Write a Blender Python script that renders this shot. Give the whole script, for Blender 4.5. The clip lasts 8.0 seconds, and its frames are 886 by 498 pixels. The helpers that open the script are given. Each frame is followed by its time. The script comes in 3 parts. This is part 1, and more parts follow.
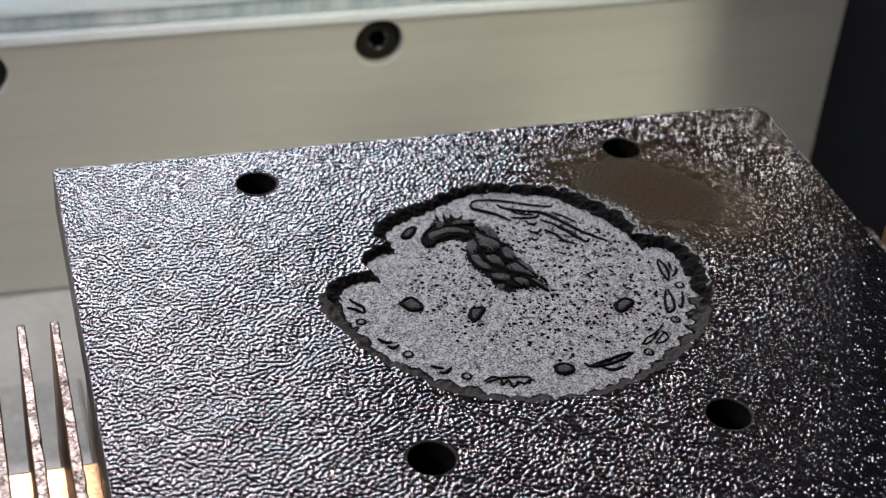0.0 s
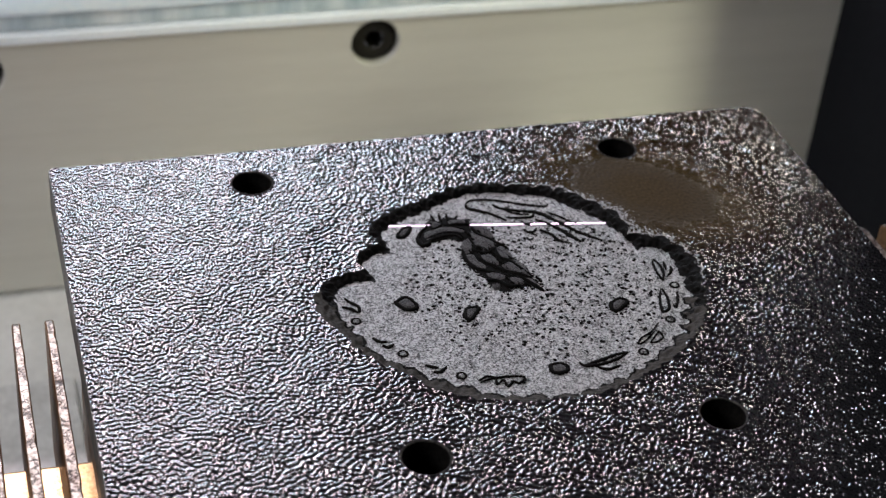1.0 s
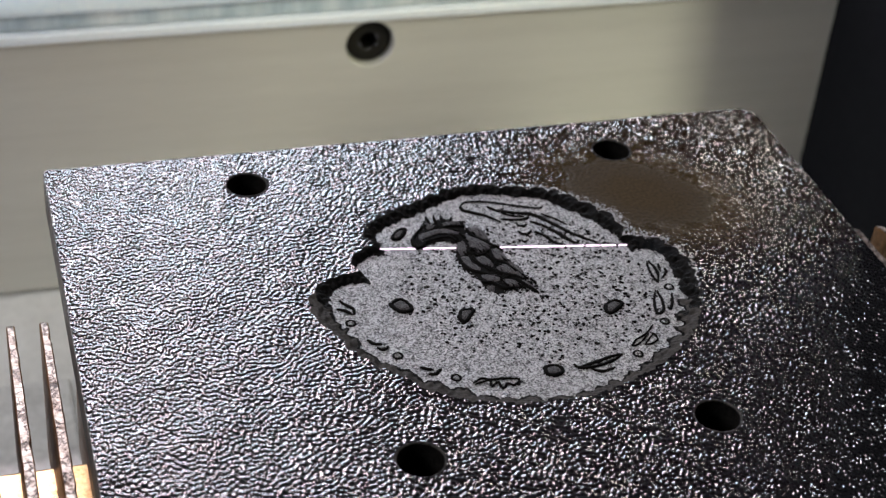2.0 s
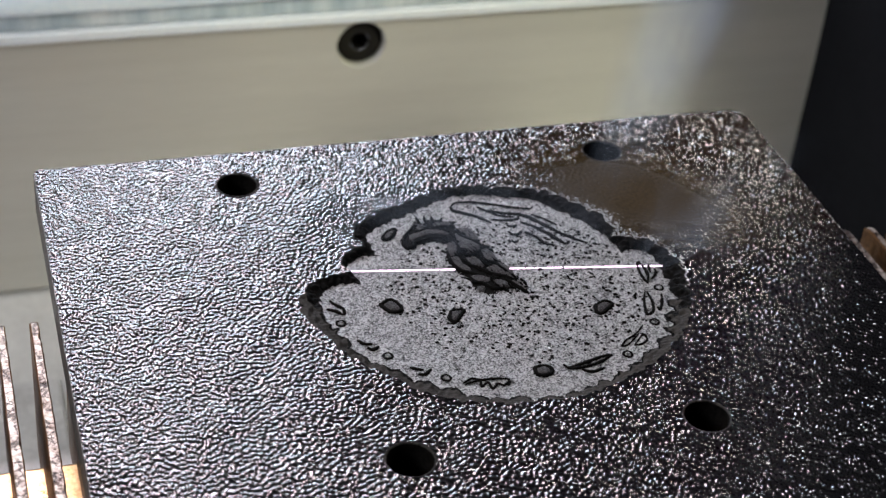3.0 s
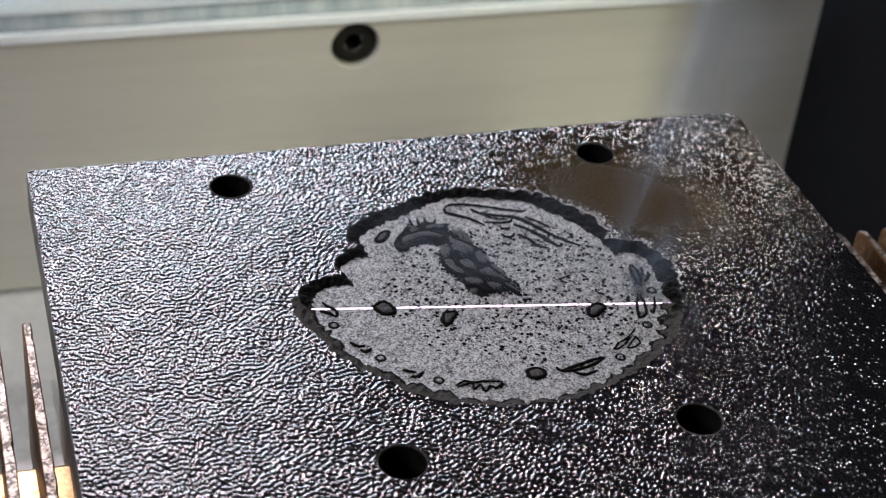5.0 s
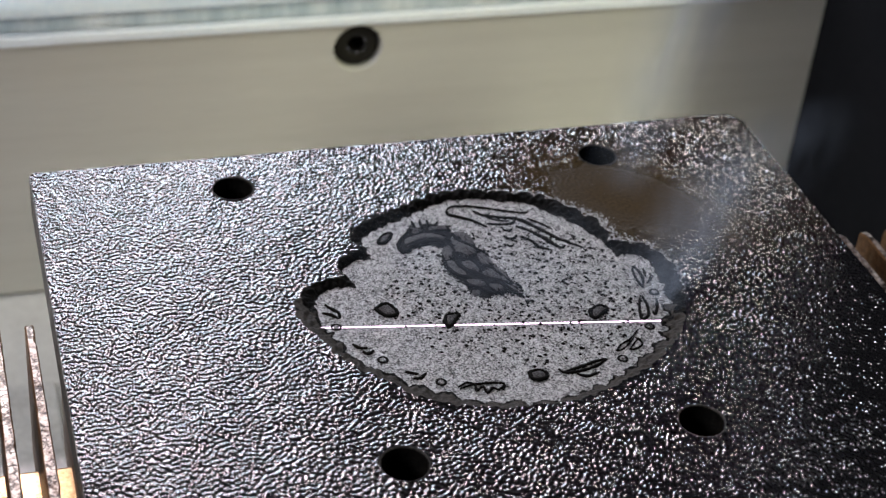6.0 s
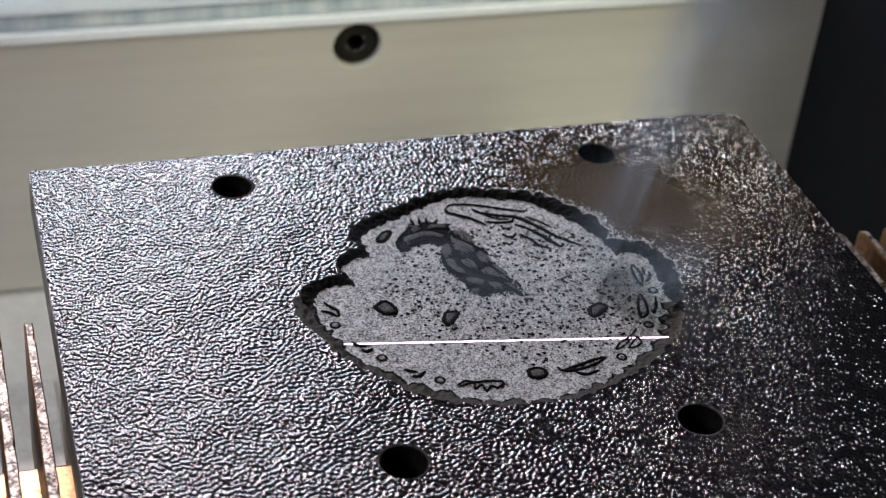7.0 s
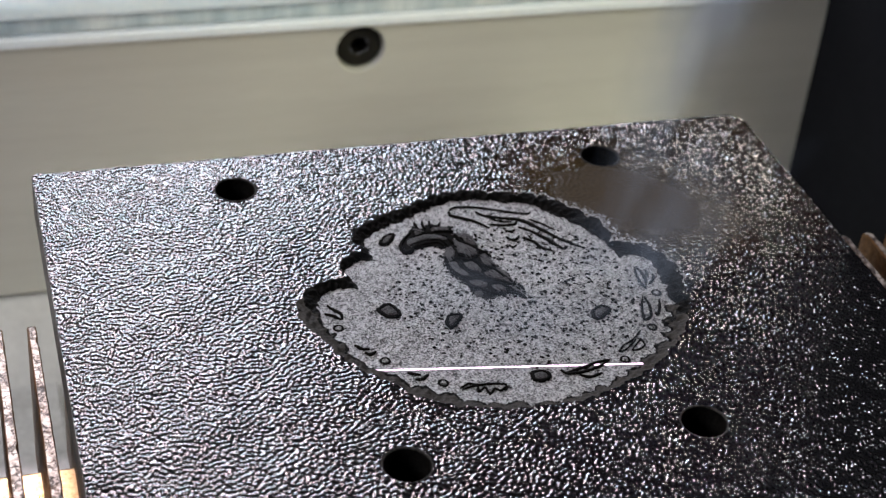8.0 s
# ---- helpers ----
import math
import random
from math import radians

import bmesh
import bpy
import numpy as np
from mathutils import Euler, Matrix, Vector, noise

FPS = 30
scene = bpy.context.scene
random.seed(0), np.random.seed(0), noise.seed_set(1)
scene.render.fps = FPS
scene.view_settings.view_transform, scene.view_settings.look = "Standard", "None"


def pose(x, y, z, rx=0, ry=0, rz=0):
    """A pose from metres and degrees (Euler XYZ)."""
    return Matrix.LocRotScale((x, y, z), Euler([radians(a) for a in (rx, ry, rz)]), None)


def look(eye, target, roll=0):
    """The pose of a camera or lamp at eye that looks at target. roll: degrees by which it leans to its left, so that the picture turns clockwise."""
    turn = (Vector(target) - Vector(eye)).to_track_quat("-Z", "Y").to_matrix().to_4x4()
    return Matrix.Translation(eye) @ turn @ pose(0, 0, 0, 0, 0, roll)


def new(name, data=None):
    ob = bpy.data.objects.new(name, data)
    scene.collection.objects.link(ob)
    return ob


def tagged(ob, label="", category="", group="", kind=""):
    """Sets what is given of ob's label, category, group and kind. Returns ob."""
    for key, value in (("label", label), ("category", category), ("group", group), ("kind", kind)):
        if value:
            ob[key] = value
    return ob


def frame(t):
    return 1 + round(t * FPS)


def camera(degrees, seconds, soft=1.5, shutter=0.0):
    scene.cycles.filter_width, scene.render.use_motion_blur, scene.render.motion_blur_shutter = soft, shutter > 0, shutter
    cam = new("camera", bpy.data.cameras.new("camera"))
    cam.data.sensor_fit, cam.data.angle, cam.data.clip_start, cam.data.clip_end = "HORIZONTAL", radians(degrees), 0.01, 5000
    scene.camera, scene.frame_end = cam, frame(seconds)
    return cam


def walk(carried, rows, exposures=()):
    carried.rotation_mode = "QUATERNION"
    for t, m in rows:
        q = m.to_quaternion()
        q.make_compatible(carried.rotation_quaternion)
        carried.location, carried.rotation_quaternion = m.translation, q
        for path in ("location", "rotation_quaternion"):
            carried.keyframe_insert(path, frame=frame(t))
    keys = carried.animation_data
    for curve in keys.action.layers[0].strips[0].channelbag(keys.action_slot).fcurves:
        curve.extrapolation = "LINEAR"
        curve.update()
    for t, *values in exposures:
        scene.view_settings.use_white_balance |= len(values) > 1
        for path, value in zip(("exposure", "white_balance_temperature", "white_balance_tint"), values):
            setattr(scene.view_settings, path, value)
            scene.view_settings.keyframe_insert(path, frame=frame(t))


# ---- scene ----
MM = 0.001
cam = camera(30.26, 8.0, soft=1.35)
cam.data.dof.use_dof = True
cam.data.dof.focus_distance = 0.188
cam.data.dof.aperture_fstop = 42
PATH = [
    (0, pose(-0.05962, -0.18107, 0.11617, 54.616, -4.138, -16.317)),
    (0.5, pose(-0.05951, -0.18117, 0.11615, 54.644, -4.200, -16.293)),
    (1, pose(-0.05940, -0.18134, 0.11615, 54.647, -4.240, -16.353)),
    (1.5, pose(-0.05937, -0.18122, 0.11633, 54.635, -4.263, -16.436)),
    (3, pose(-0.05927, -0.18155, 0.11648, 54.707, -4.568, -16.692)),
    (3.5, pose(-0.05940, -0.18161, 0.11657, 54.666, -4.673, -16.923)),
    (4, pose(-0.05918, -0.18158, 0.11672, 54.674, -4.770, -16.858)),
    (4.5, pose(-0.05918, -0.18144, 0.11678, 54.676, -4.906, -16.757)),
    (6, pose(-0.05901, -0.18158, 0.11674, 54.783, -4.719, -16.683)),
    (6.5, pose(-0.05899, -0.18159, 0.11654, 54.791, -4.780, -16.626)),
    (7, pose(-0.05903, -0.18165, 0.11679, 54.716, -4.803, -16.658)),
    (7.5, pose(-0.05892, -0.18162, 0.11682, 54.722, -4.745, -16.599)),
    (8, pose(-0.05882, -0.18161, 0.11671, 54.816, -4.604, -16.600)),
]
walk(cam, PATH)

# ---- light ----
world = bpy.data.worlds.new("workshop_air")
world.use_nodes = True
world.node_tree.nodes["Background"].inputs[0].default_value = (0.75, 0.86, 1.0, 1)
world.node_tree.nodes["Background"].inputs[1].default_value = 0.04
scene.world = world
scene.view_settings.exposure = -0.18


def area_lamp(name, eye, target, w, h, power, colour):
    data = bpy.data.lights.new(name, "AREA")
    data.shape, data.size, data.size_y, data.energy, data.color = "RECTANGLE", w, h, power, colour
    ob = new(name, data)
    ob.matrix_world = look(eye, target)
    return ob


# bluish lamp standing in for unseen daylight beyond the machine
area_lamp("daylight_standin", (0.035, 0.62, 0.335), (-0.01, -0.02, 0), 0.30, 0.075, 3.4, (0.72, 0.85, 1.0))
# pinkish lamp added above it for highlights on the middle of the plate
area_lamp("pink_highlight_lamp", (-0.01, 0.50, 0.49), (-0.03, -0.03, 0), 0.20, 0.075, 2.9, (1.0, 0.80, 0.87))
# unseen fill added on the left to brighten recess floor and bed
area_lamp("left_fill", (-0.53, -0.08, 0.35), (-0.02, -0.01, 0), 0.50, 0.15, 4.2, (1.0, 0.96, 0.97))
# small unseen lamp added for the glints on the plate's right half
area_lamp("right_glint_lamp", (0.31, 0.008, 0.43), (0.03, -0.03, 0), 0.05, 0.05, 0.55, (0.98, 0.97, 1.0))
# small warm lamp, also unseen, added for sparkle at the back corner
area_lamp("corner_glint_lamp", (0.32, 0.36, 0.20), (0.045, -0.01, 0), 0.045, 0.045, 0.36, (1.0, 0.92, 0.82))
# yellowish fill from the front right, added to brighten the back plate
area_lamp("back_plate_fill", (0.46, -0.40, 0.42), (0.04, 0.08, -0.05), 0.12, 0.12, 5.2, (1.0, 0.96, 0.68))


# ---- materials ----


def nodes_of(name):
    m = bpy.data.materials.new(name)
    m.use_nodes = True
    nt = m.node_tree
    return m, nt, nt.nodes["Principled BSDF"]


def noise_node(nt, scale, detail=4, rough=0.55, stretch=(1, 1, 1)):
    tc = nt.nodes.new("ShaderNodeTexCoord")
    mp = nt.nodes.new("ShaderNodeMapping")
    mp.inputs["Scale"].default_value = stretch
    n = nt.nodes.new("ShaderNodeTexNoise")
    n.inputs["Scale"].default_value, n.inputs["Detail"].default_value, n.inputs["Roughness"].default_value = scale, detail, rough
    nt.links.new(tc.outputs["Object"], mp.inputs["Vector"])
    nt.links.new(mp.outputs["Vector"], n.inputs["Vector"])
    return n


def ramp_node(nt, src, stops):
    r = nt.nodes.new("ShaderNodeValToRGB")
    while len(r.color_ramp.elements) < len(stops):
        r.color_ramp.elements.new(0.5)
    for e, (p, c) in zip(r.color_ramp.elements, stops):
        e.position = p
        e.color = (*c, 1) if len(c) == 3 else c
    nt.links.new(src, r.inputs["Fac"])
    return r


def grained(name, dark, light, rough=(0.4, 0.6), metal=0.0, scale=400, fine=3000, bump=0.2, depth=0.0001, stretch=(1, 1, 1), gloss=0.5, mixed=0.45, spread=0.16):
    """A surface with blotches at one scale and grain at a finer one."""
    m, nt, b = nodes_of(name)
    n1, n2 = noise_node(nt, scale, 5, 0.6, stretch), noise_node(nt, fine, 3, 0.6, stretch)
    mix = nt.nodes.new("ShaderNodeMix")
    mix.data_type = "FLOAT"
    mix.inputs[0].default_value = mixed
    nt.links.new(n1.outputs["Fac"], mix.inputs[2])
    nt.links.new(n2.outputs["Fac"], mix.inputs[3])
    c = ramp_node(nt, mix.outputs[0], [(0.5 - spread, dark), (0.5 + spread, light)])
    r = ramp_node(nt, n1.outputs["Fac"], [(0.3, (rough[0],) * 3), (0.7, (rough[1],) * 3)])
    bp = nt.nodes.new("ShaderNodeBump")
    bp.inputs["Strength"].default_value, bp.inputs["Distance"].default_value = bump, depth
    nt.links.new(mix.outputs[0], bp.inputs["Height"])
    nt.links.new(c.outputs["Color"], b.inputs["Base Color"])
    nt.links.new(r.outputs["Color"], b.inputs["Roughness"])
    nt.links.new(bp.outputs["Normal"], b.inputs["Normal"])
    b.inputs["Metallic"].default_value = metal
    b.inputs["Specular IOR Level"].default_value = gloss
    return m


def coating_material():
    """Black wrinkle paint with a brown smoke film fanning out behind the cut-out."""
    m, nt, b = nodes_of("wrinkle_paint")
    tc = nt.nodes.new("ShaderNodeTexCoord")
    # fan of smoke film: distance from an ellipse that leans away from the cut-out
    mp = nt.nodes.new("ShaderNodeMapping")
    mp.vector_type = "TEXTURE"
    mp.inputs["Location"].default_value = (0.0250, -0.0185, 0)
    mp.inputs["Rotation"].default_value = (0, 0, radians(-42))
    mp.inputs["Scale"].default_value = (0.024, 0.0165, 1)
    nt.links.new(tc.outputs["Object"], mp.inputs["Vector"])
    ln = nt.nodes.new("ShaderNodeVectorMath")
    ln.operation = "LENGTH"
    nt.links.new(mp.outputs["Vector"], ln.inputs[0])
    n = noise_node(nt, 260, 4, 0.6)
    add = nt.nodes.new("ShaderNodeMath")
    add.operation = "MULTIPLY_ADD"
    add.inputs[1].default_value = 0.30
    nt.links.new(n.outputs["Fac"], add.inputs[0])
    nt.links.new(ln.outputs["Value"], add.inputs[2])
    film = ramp_node(nt, add.outputs[0], [(0.30, (1, 1, 1)), (0.62, (0.62,) * 3), (1.0, (0, 0, 0))])
    mx = nt.nodes.new("ShaderNodeMix")
    mx.data_type = "RGBA"
    nt.links.new(film.outputs["Color"], mx.inputs[0])
    g = noise_node(nt, 2500, 3)
    base = ramp_node(nt, g.outputs["Fac"], [(0.3, (0.002, 0.002, 0.0025)), (0.7, (0.005, 0.005, 0.006))])
    brown = ramp_node(nt, g.outputs["Fac"], [(0.3, (0.022, 0.0145, 0.006)), (0.7, (0.044, 0.030, 0.013))])
    nt.links.new(base.outputs["Color"], mx.inputs[6])
    nt.links.new(brown.outputs["Color"], mx.inputs[7])
    # faint brown at the back corner: film plus a warm reflection put into colour
    far = nt.nodes.new("ShaderNodeMapping")
    far.vector_type = "TEXTURE"
    far.inputs["Location"].default_value = (0.036, -0.010, 0)
    far.inputs["Scale"].default_value = (0.034, 0.028, 1)
    nt.links.new(tc.outputs["Object"], far.inputs["Vector"])
    far_len = nt.nodes.new("ShaderNodeVectorMath")
    far_len.operation = "LENGTH"
    nt.links.new(far.outputs["Vector"], far_len.inputs[0])
    warm_tint = ramp_node(nt, far_len.outputs["Value"], [(0.25, (0.45,) * 3), (1.0, (0, 0, 0))])
    mx2 = nt.nodes.new("ShaderNodeMix")
    mx2.data_type = "RGBA"
    nt.links.new(warm_tint.outputs["Color"], mx2.inputs[0])
    nt.links.new(mx.outputs[2], mx2.inputs[6])
    nt.links.new(brown.outputs["Color"], mx2.inputs[7])
    nt.links.new(mx2.outputs[2], b.inputs["Base Color"])
    rr = ramp_node(nt, film.outputs["Color"], [(0.0, (0.10,) * 3), (0.6, (0.16,) * 3), (0.95, (0.7,) * 3)])
    nt.links.new(rr.outputs["Color"], b.inputs["Roughness"])
    sp = ramp_node(nt, film.outputs["Color"], [(0.0, (0.6,) * 3), (0.35, (0.25,) * 3), (0.75, (0.04,) * 3)])
    nt.links.new(sp.outputs["Color"], b.inputs["Specular IOR Level"])
    b.inputs["IOR"].default_value = 1.5
    bp = nt.nodes.new("ShaderNodeBump")
    bp.inputs["Strength"].default_value, bp.inputs["Distance"].default_value = 0.25, 0.00004
    nt.links.new(g.outputs["Fac"], bp.inputs["Height"])
    nt.links.new(bp.outputs["Normal"], b.inputs["Normal"])
    return m


def glow_material(name, colour, strength):
    m, nt, b = nodes_of(name)
    b.inputs["Base Color"].default_value = (0.9, 0.85, 0.9, 1)
    b.inputs["Emission Color"].default_value = (*colour, 1)
    b.inputs["Emission Strength"].default_value = strength
    return m


M_COAT = coating_material()
M_EDGE = grained("painted_plate_edge", (0.02, 0.02, 0.02), (0.06, 0.058, 0.055), (0.35, 0.6), 0, 300, 2500, 0.3)
M_FLOOR = grained("laser_cut_metal", (0.015, 0.015, 0.016), (0.285, 0.288, 0.288), (0.25, 0.45), 0.55, 1100, 4600, 1.0, 0.0002, mixed=0.75, spread=0.08)
# soot black, used too for the painted dark inside holes and sockets
M_SOOT_HOLE = grained("soot_and_hole_black", (0.0005, 0.0005, 0.0005), (0.005, 0.0046, 0.0043), (0.6, 0.85), 0, 700, 3000, 0.6, 0.0001, gloss=0.03)
# one sooted cut in a shaded and a lit colour, split by direction
M_WALLCUT = grained("sooted_shaded_cut_wall", (0.0003, 0.0003, 0.0003), (0.004, 0.0038, 0.0036), (0.6, 0.85), 0, 500, 2600, 0.7, 0.00015, gloss=0.05)
M_BEVEL = grained("lit_cut_bevel", (0.010, 0.009, 0.008), (0.045, 0.042, 0.038), (0.6, 0.85), 0, 500, 2600, 0.7, 0.00015, gloss=0.1)
M_RELIEF = grained("sooted_relief", (0.003, 0.003, 0.004), (0.070, 0.068, 0.071), (0.45, 0.7), 0.1, 1300, 5200, 1.0, 0.0003, mixed=0.65, spread=0.12, gloss=0.2)
M_RIM = grained("worn_hole_rim", (0.002, 0.002, 0.002), (0.028, 0.026, 0.024), (0.5, 0.8), 0.0, 700, 2500, 0.8, spread=0.1, gloss=0.1)
M_ALU = grained("brushed_aluminium", (0.46, 0.468, 0.445), (0.55, 0.558, 0.532), (0.42, 0.55), 0.35, 30, 900, 0.05, 0.00005, (0.15, 1, 6))
M_FLOORPAN = grained("scuffed_aluminium_pan", (0.62, 0.63, 0.63), (0.80, 0.81, 0.81), (0.3, 0.5), 0.4, 60, 700, 0.15, 0.0001)
M_SCUFF = grained("scuffed_sheet", (0.38, 0.39, 0.40), (0.74, 0.75, 0.76), (0.25, 0.5), 0.4, 130, 900, 0.4, 0.0002, spread=0.2)
M_DARKPANEL = grained("black_panel", (0.006, 0.0065, 0.008), (0.011, 0.012, 0.014), (0.85, 0.95), 0, 20, 1500, 0.1, gloss=0.0)
# fin sides: scorched brass, darkened in colour for the shade between fins
M_COPPER = grained("shaded_scorched_brass", (0.07, 0.032, 0.012), (0.34, 0.18, 0.08), (0.3, 0.5), 0.8, 160, 1500, 0.4, 0.0001)
M_FINTOP = grained("scorched_fin_crest", (0.04, 0.022, 0.012), (0.50, 0.44, 0.38), (0.25, 0.5), 0.7, 520, 1900, 0.9, 0.0003, spread=0.1)
nt = M_FINTOP.node_tree
vor = nt.nodes.new("ShaderNodeTexVoronoi")
vor.feature = "DISTANCE_TO_EDGE"
vor.inputs["Scale"].default_value = 480
vtc = nt.nodes.new("ShaderNodeTexCoord")
warp = nt.nodes.new("ShaderNodeVectorMath")
warp.operation = "MULTIPLY_ADD"
warp.inputs[1].default_value = (0.004, 0.004, 0.004)
wn = noise_node(nt, 500, 3)
nt.links.new(wn.outputs["Color"], warp.inputs[0])
nt.links.new(vtc.outputs["Object"], warp.inputs[2])
nt.links.new(warp.outputs[0], vor.inputs["Vector"])
crack = ramp_node(nt, vor.outputs["Distance"], [(0.0, (0.04, 0.025, 0.018)), (0.09, (1, 1, 1))])
mul = nt.nodes.new("ShaderNodeMix")
mul.data_type, mul.blend_type = "RGBA", "MULTIPLY"
mul.inputs[0].default_value = 1.0
bsdf = nt.nodes["Principled BSDF"]
nt.links.new(bsdf.inputs["Base Color"].links[0].from_socket, mul.inputs[6])
nt.links.new(crack.outputs["Color"], mul.inputs[7])
nt.links.new(mul.outputs[2], bsdf.inputs["Base Color"])
M_WEB = grained("polished_brass", (0.34, 0.19, 0.07), (0.80, 0.60, 0.34), (0.25, 0.42), 1.0, 160, 1500, 0.3, 0.0001)
M_RAIL = grained("frosted_acrylic_edge", (0.66, 0.79, 0.93), (0.80, 0.89, 0.98), (0.25, 0.4), 0, 60, 900, 0.1)
M_RAILBAND = grained("blue_grey_acrylic", (0.34, 0.46, 0.56), (0.82, 0.90, 0.96), (0.25, 0.4), 0, 60, 900, 0.1, stretch=(2.5, 1, 0.4), mixed=0.1)
M_LIP = grained("white_film_edge", (0.64, 0.75, 0.90), (0.78, 0.86, 0.97), (0.3, 0.45), 0, 60, 900, 0.1)
for m in (M_RAIL, M_RAILBAND, M_LIP):
    b = m.node_tree.nodes["Principled BSDF"]
    b.inputs["Subsurface Weight"].default_value = 0.8
    b.inputs["Subsurface Radius"].default_value = (1.0, 1.0, 1.0)
    b.inputs["Subsurface Scale"].default_value = 0.006
M_SCREW = grained("black_oxide_steel", (0.002, 0.002, 0.0015), (0.009, 0.008, 0.006), (0.5, 0.7), 0, 300, 2000, 0.3, gloss=0.25)
M_ROOM = grained("dim_workshop_wall", (0.05, 0.052, 0.056), (0.085, 0.087, 0.09), (0.7, 0.9), 0, 3, 60, 0.1, 0.002)
M_LASER = glow_material("laser_spark", (1.0, 0.66, 0.94), 2.6)

# ---- mesh helpers ----


def part(name, bm, material, parent, label=""):
    me = bpy.data.meshes.new(name)
    bm.to_mesh(me)
    bm.free()
    me.materials.append(material)
    ob = new(name, me)
    ob.parent = parent
    return tagged(ob, label)


def grid_mesh(name, co, quads, material, parent=None, label=""):
    """A smooth mesh from arrays of vertices and quads, with the unused vertices left out."""
    used, inv = np.unique(quads.ravel(), return_inverse=True)
    co, loops = co[used], inv.astype(np.int32)
    me = bpy.data.meshes.new(name)
    me.vertices.add(len(co))
    me.vertices.foreach_set("co", co.astype(np.float32).ravel())
    me.loops.add(len(loops))
    me.loops.foreach_set("vertex_index", loops)
    k = len(loops) // 4
    me.polygons.add(k)
    me.polygons.foreach_set("loop_start", np.arange(0, 4 * k, 4, dtype=np.int32))
    me.polygons.foreach_set("use_smooth", np.ones(k, dtype=bool))
    me.update(calc_edges=True)
    me.validate()
    me.materials.append(material)
    ob = new(name, me)
    ob.parent = parent
    return tagged(ob, label)


def box_bm(x0, x1, y0, y1, z0, z1, bevel=0.0, seg=2):
    bm = bmesh.new()
    bmesh.ops.create_cube(bm, size=1, matrix=Matrix.Translation(((x0 + x1) / 2, (y0 + y1) / 2, (z0 + z1) / 2)) @ Matrix.Diagonal((x1 - x0, y1 - y0, z1 - z0, 1)))
    if bevel:
        bmesh.ops.bevel(bm, geom=bm.edges[:], offset=bevel, segments=seg, affect="EDGES", profile=0.5)
    return bm


def ring_bm(profile, n=48, centre=(0, 0, 0), closed=False):
    """Turns a list of (radius, height) about the vertical through centre."""
    bm = bmesh.new()
    rows = []
    for r, z in profile:
        rows.append([bm.verts.new((centre[0] + r * math.cos(a), centre[1] + r * math.sin(a), centre[2] + z)) for a in (2 * math.pi * i / n for i in range(n))])
    for a, b in zip(rows, rows[1:]):
        for i in range(n):
            f = bm.faces.new((a[i], a[(i + 1) % n], b[(i + 1) % n], b[i]))
            f.smooth = True
    if closed:
        bm.faces.new(rows[-1])
    bmesh.ops.recalc_face_normals(bm, faces=bm.faces[:])
    return bm


def thing(name, label, category, group="", kind="", at=(0, 0, 0)):
    ob = new(name)
    ob.location = at
    ob.empty_display_size = 0.01
    return tagged(ob, label, category, group, kind)


# ---- the plate ----
PLATE_X, PLATE_FRONT, PLATE_T = 50.0, -80.0, 6.0
HOLES = ((-25.1, -7.7), (25.3, -7.7), (16.8, -61.8), (-17.2, -61.9))
HOLE_R = 2.6
CX, CY, DEPTH = 1.8, -35.4, 0.75
# plan of the recess: the lip in the paint, and the border of the floor
LIP = [(7.1, -13.7), (2.6, -13.0), (-1.2, -13.7), (-5.8, -15.8), (-9.1, -17.1), (-11.6, -18.9), (-13.0, -21.2), (-12.4, -23.2), (-14.7, -24.6), (-16.1, -26.7), (-15.7, -28.5), (-17.9, -28.9), (-20.2, -29.9), (-21.8, -31.5), (-22.7, -33.5), (-22.6, -36.6), (-20.9, -40.2), (-19.4, -44.0), (-17.2, -46.9), (-14.8, -49.5), (-12.8, -51.8), (-9.4, -53.8), (-4.6, -55.3), (-0.2, -55.7), (5.7, -55.5), (11.1, -53.6), (15.1, -51.6), (18.0, -49.3), (20.9, -46.5), (23.2, -42.5), (24.3, -39.4), (25.1, -35.9), (25.3, -33.0), (24.4, -30.7), (23.2, -28.7), (19.8, -27.2), (19.5, -23.2), (18.0, -20.7), (16.0, -18.1), (14.1, -16.1), (10.7, -14.7)]
BED = [(6.8, -14.9), (3.9, -14.3), (0.9, -14.7), (-2.9, -16.2), (-5.7, -17.7), (-8.6, -18.9), (-10.6, -20.2), (-11.5, -21.6), (-11.0, -24.9), (-13.2, -25.2), (-14.6, -26.4), (-15.1, -27.8), (-14.1, -30.5), (-17.0, -30.1), (-18.9, -31.0), (-19.8, -32.7), (-19.8, -36.5), (-18.7, -40.4), (-17.8, -43.1), (-16.2, -45.1), (-14.4, -46.6), (-13.1, -48.6), (-10.8, -49.8), (-8.8, -51.5), (-5.8, -53.1), (-2.7, -53.7), (0.6, -54.6), (4.9, -54.0), (9.8, -52.3), (14.6, -49.5), (17.4, -47.5), (19.1, -45.2), (20.9, -41.6), (22.4, -38.9), (22.8, -36.1), (22.9, -33.2), (22.2, -30.5), (21.0, -29.9), (19.1, -30.0), (19.1, -27.8), (17.8, -24.5), (15.6, -21.0), (13.6, -18.8), (11.6, -16.4), (9.5, -15.9)]


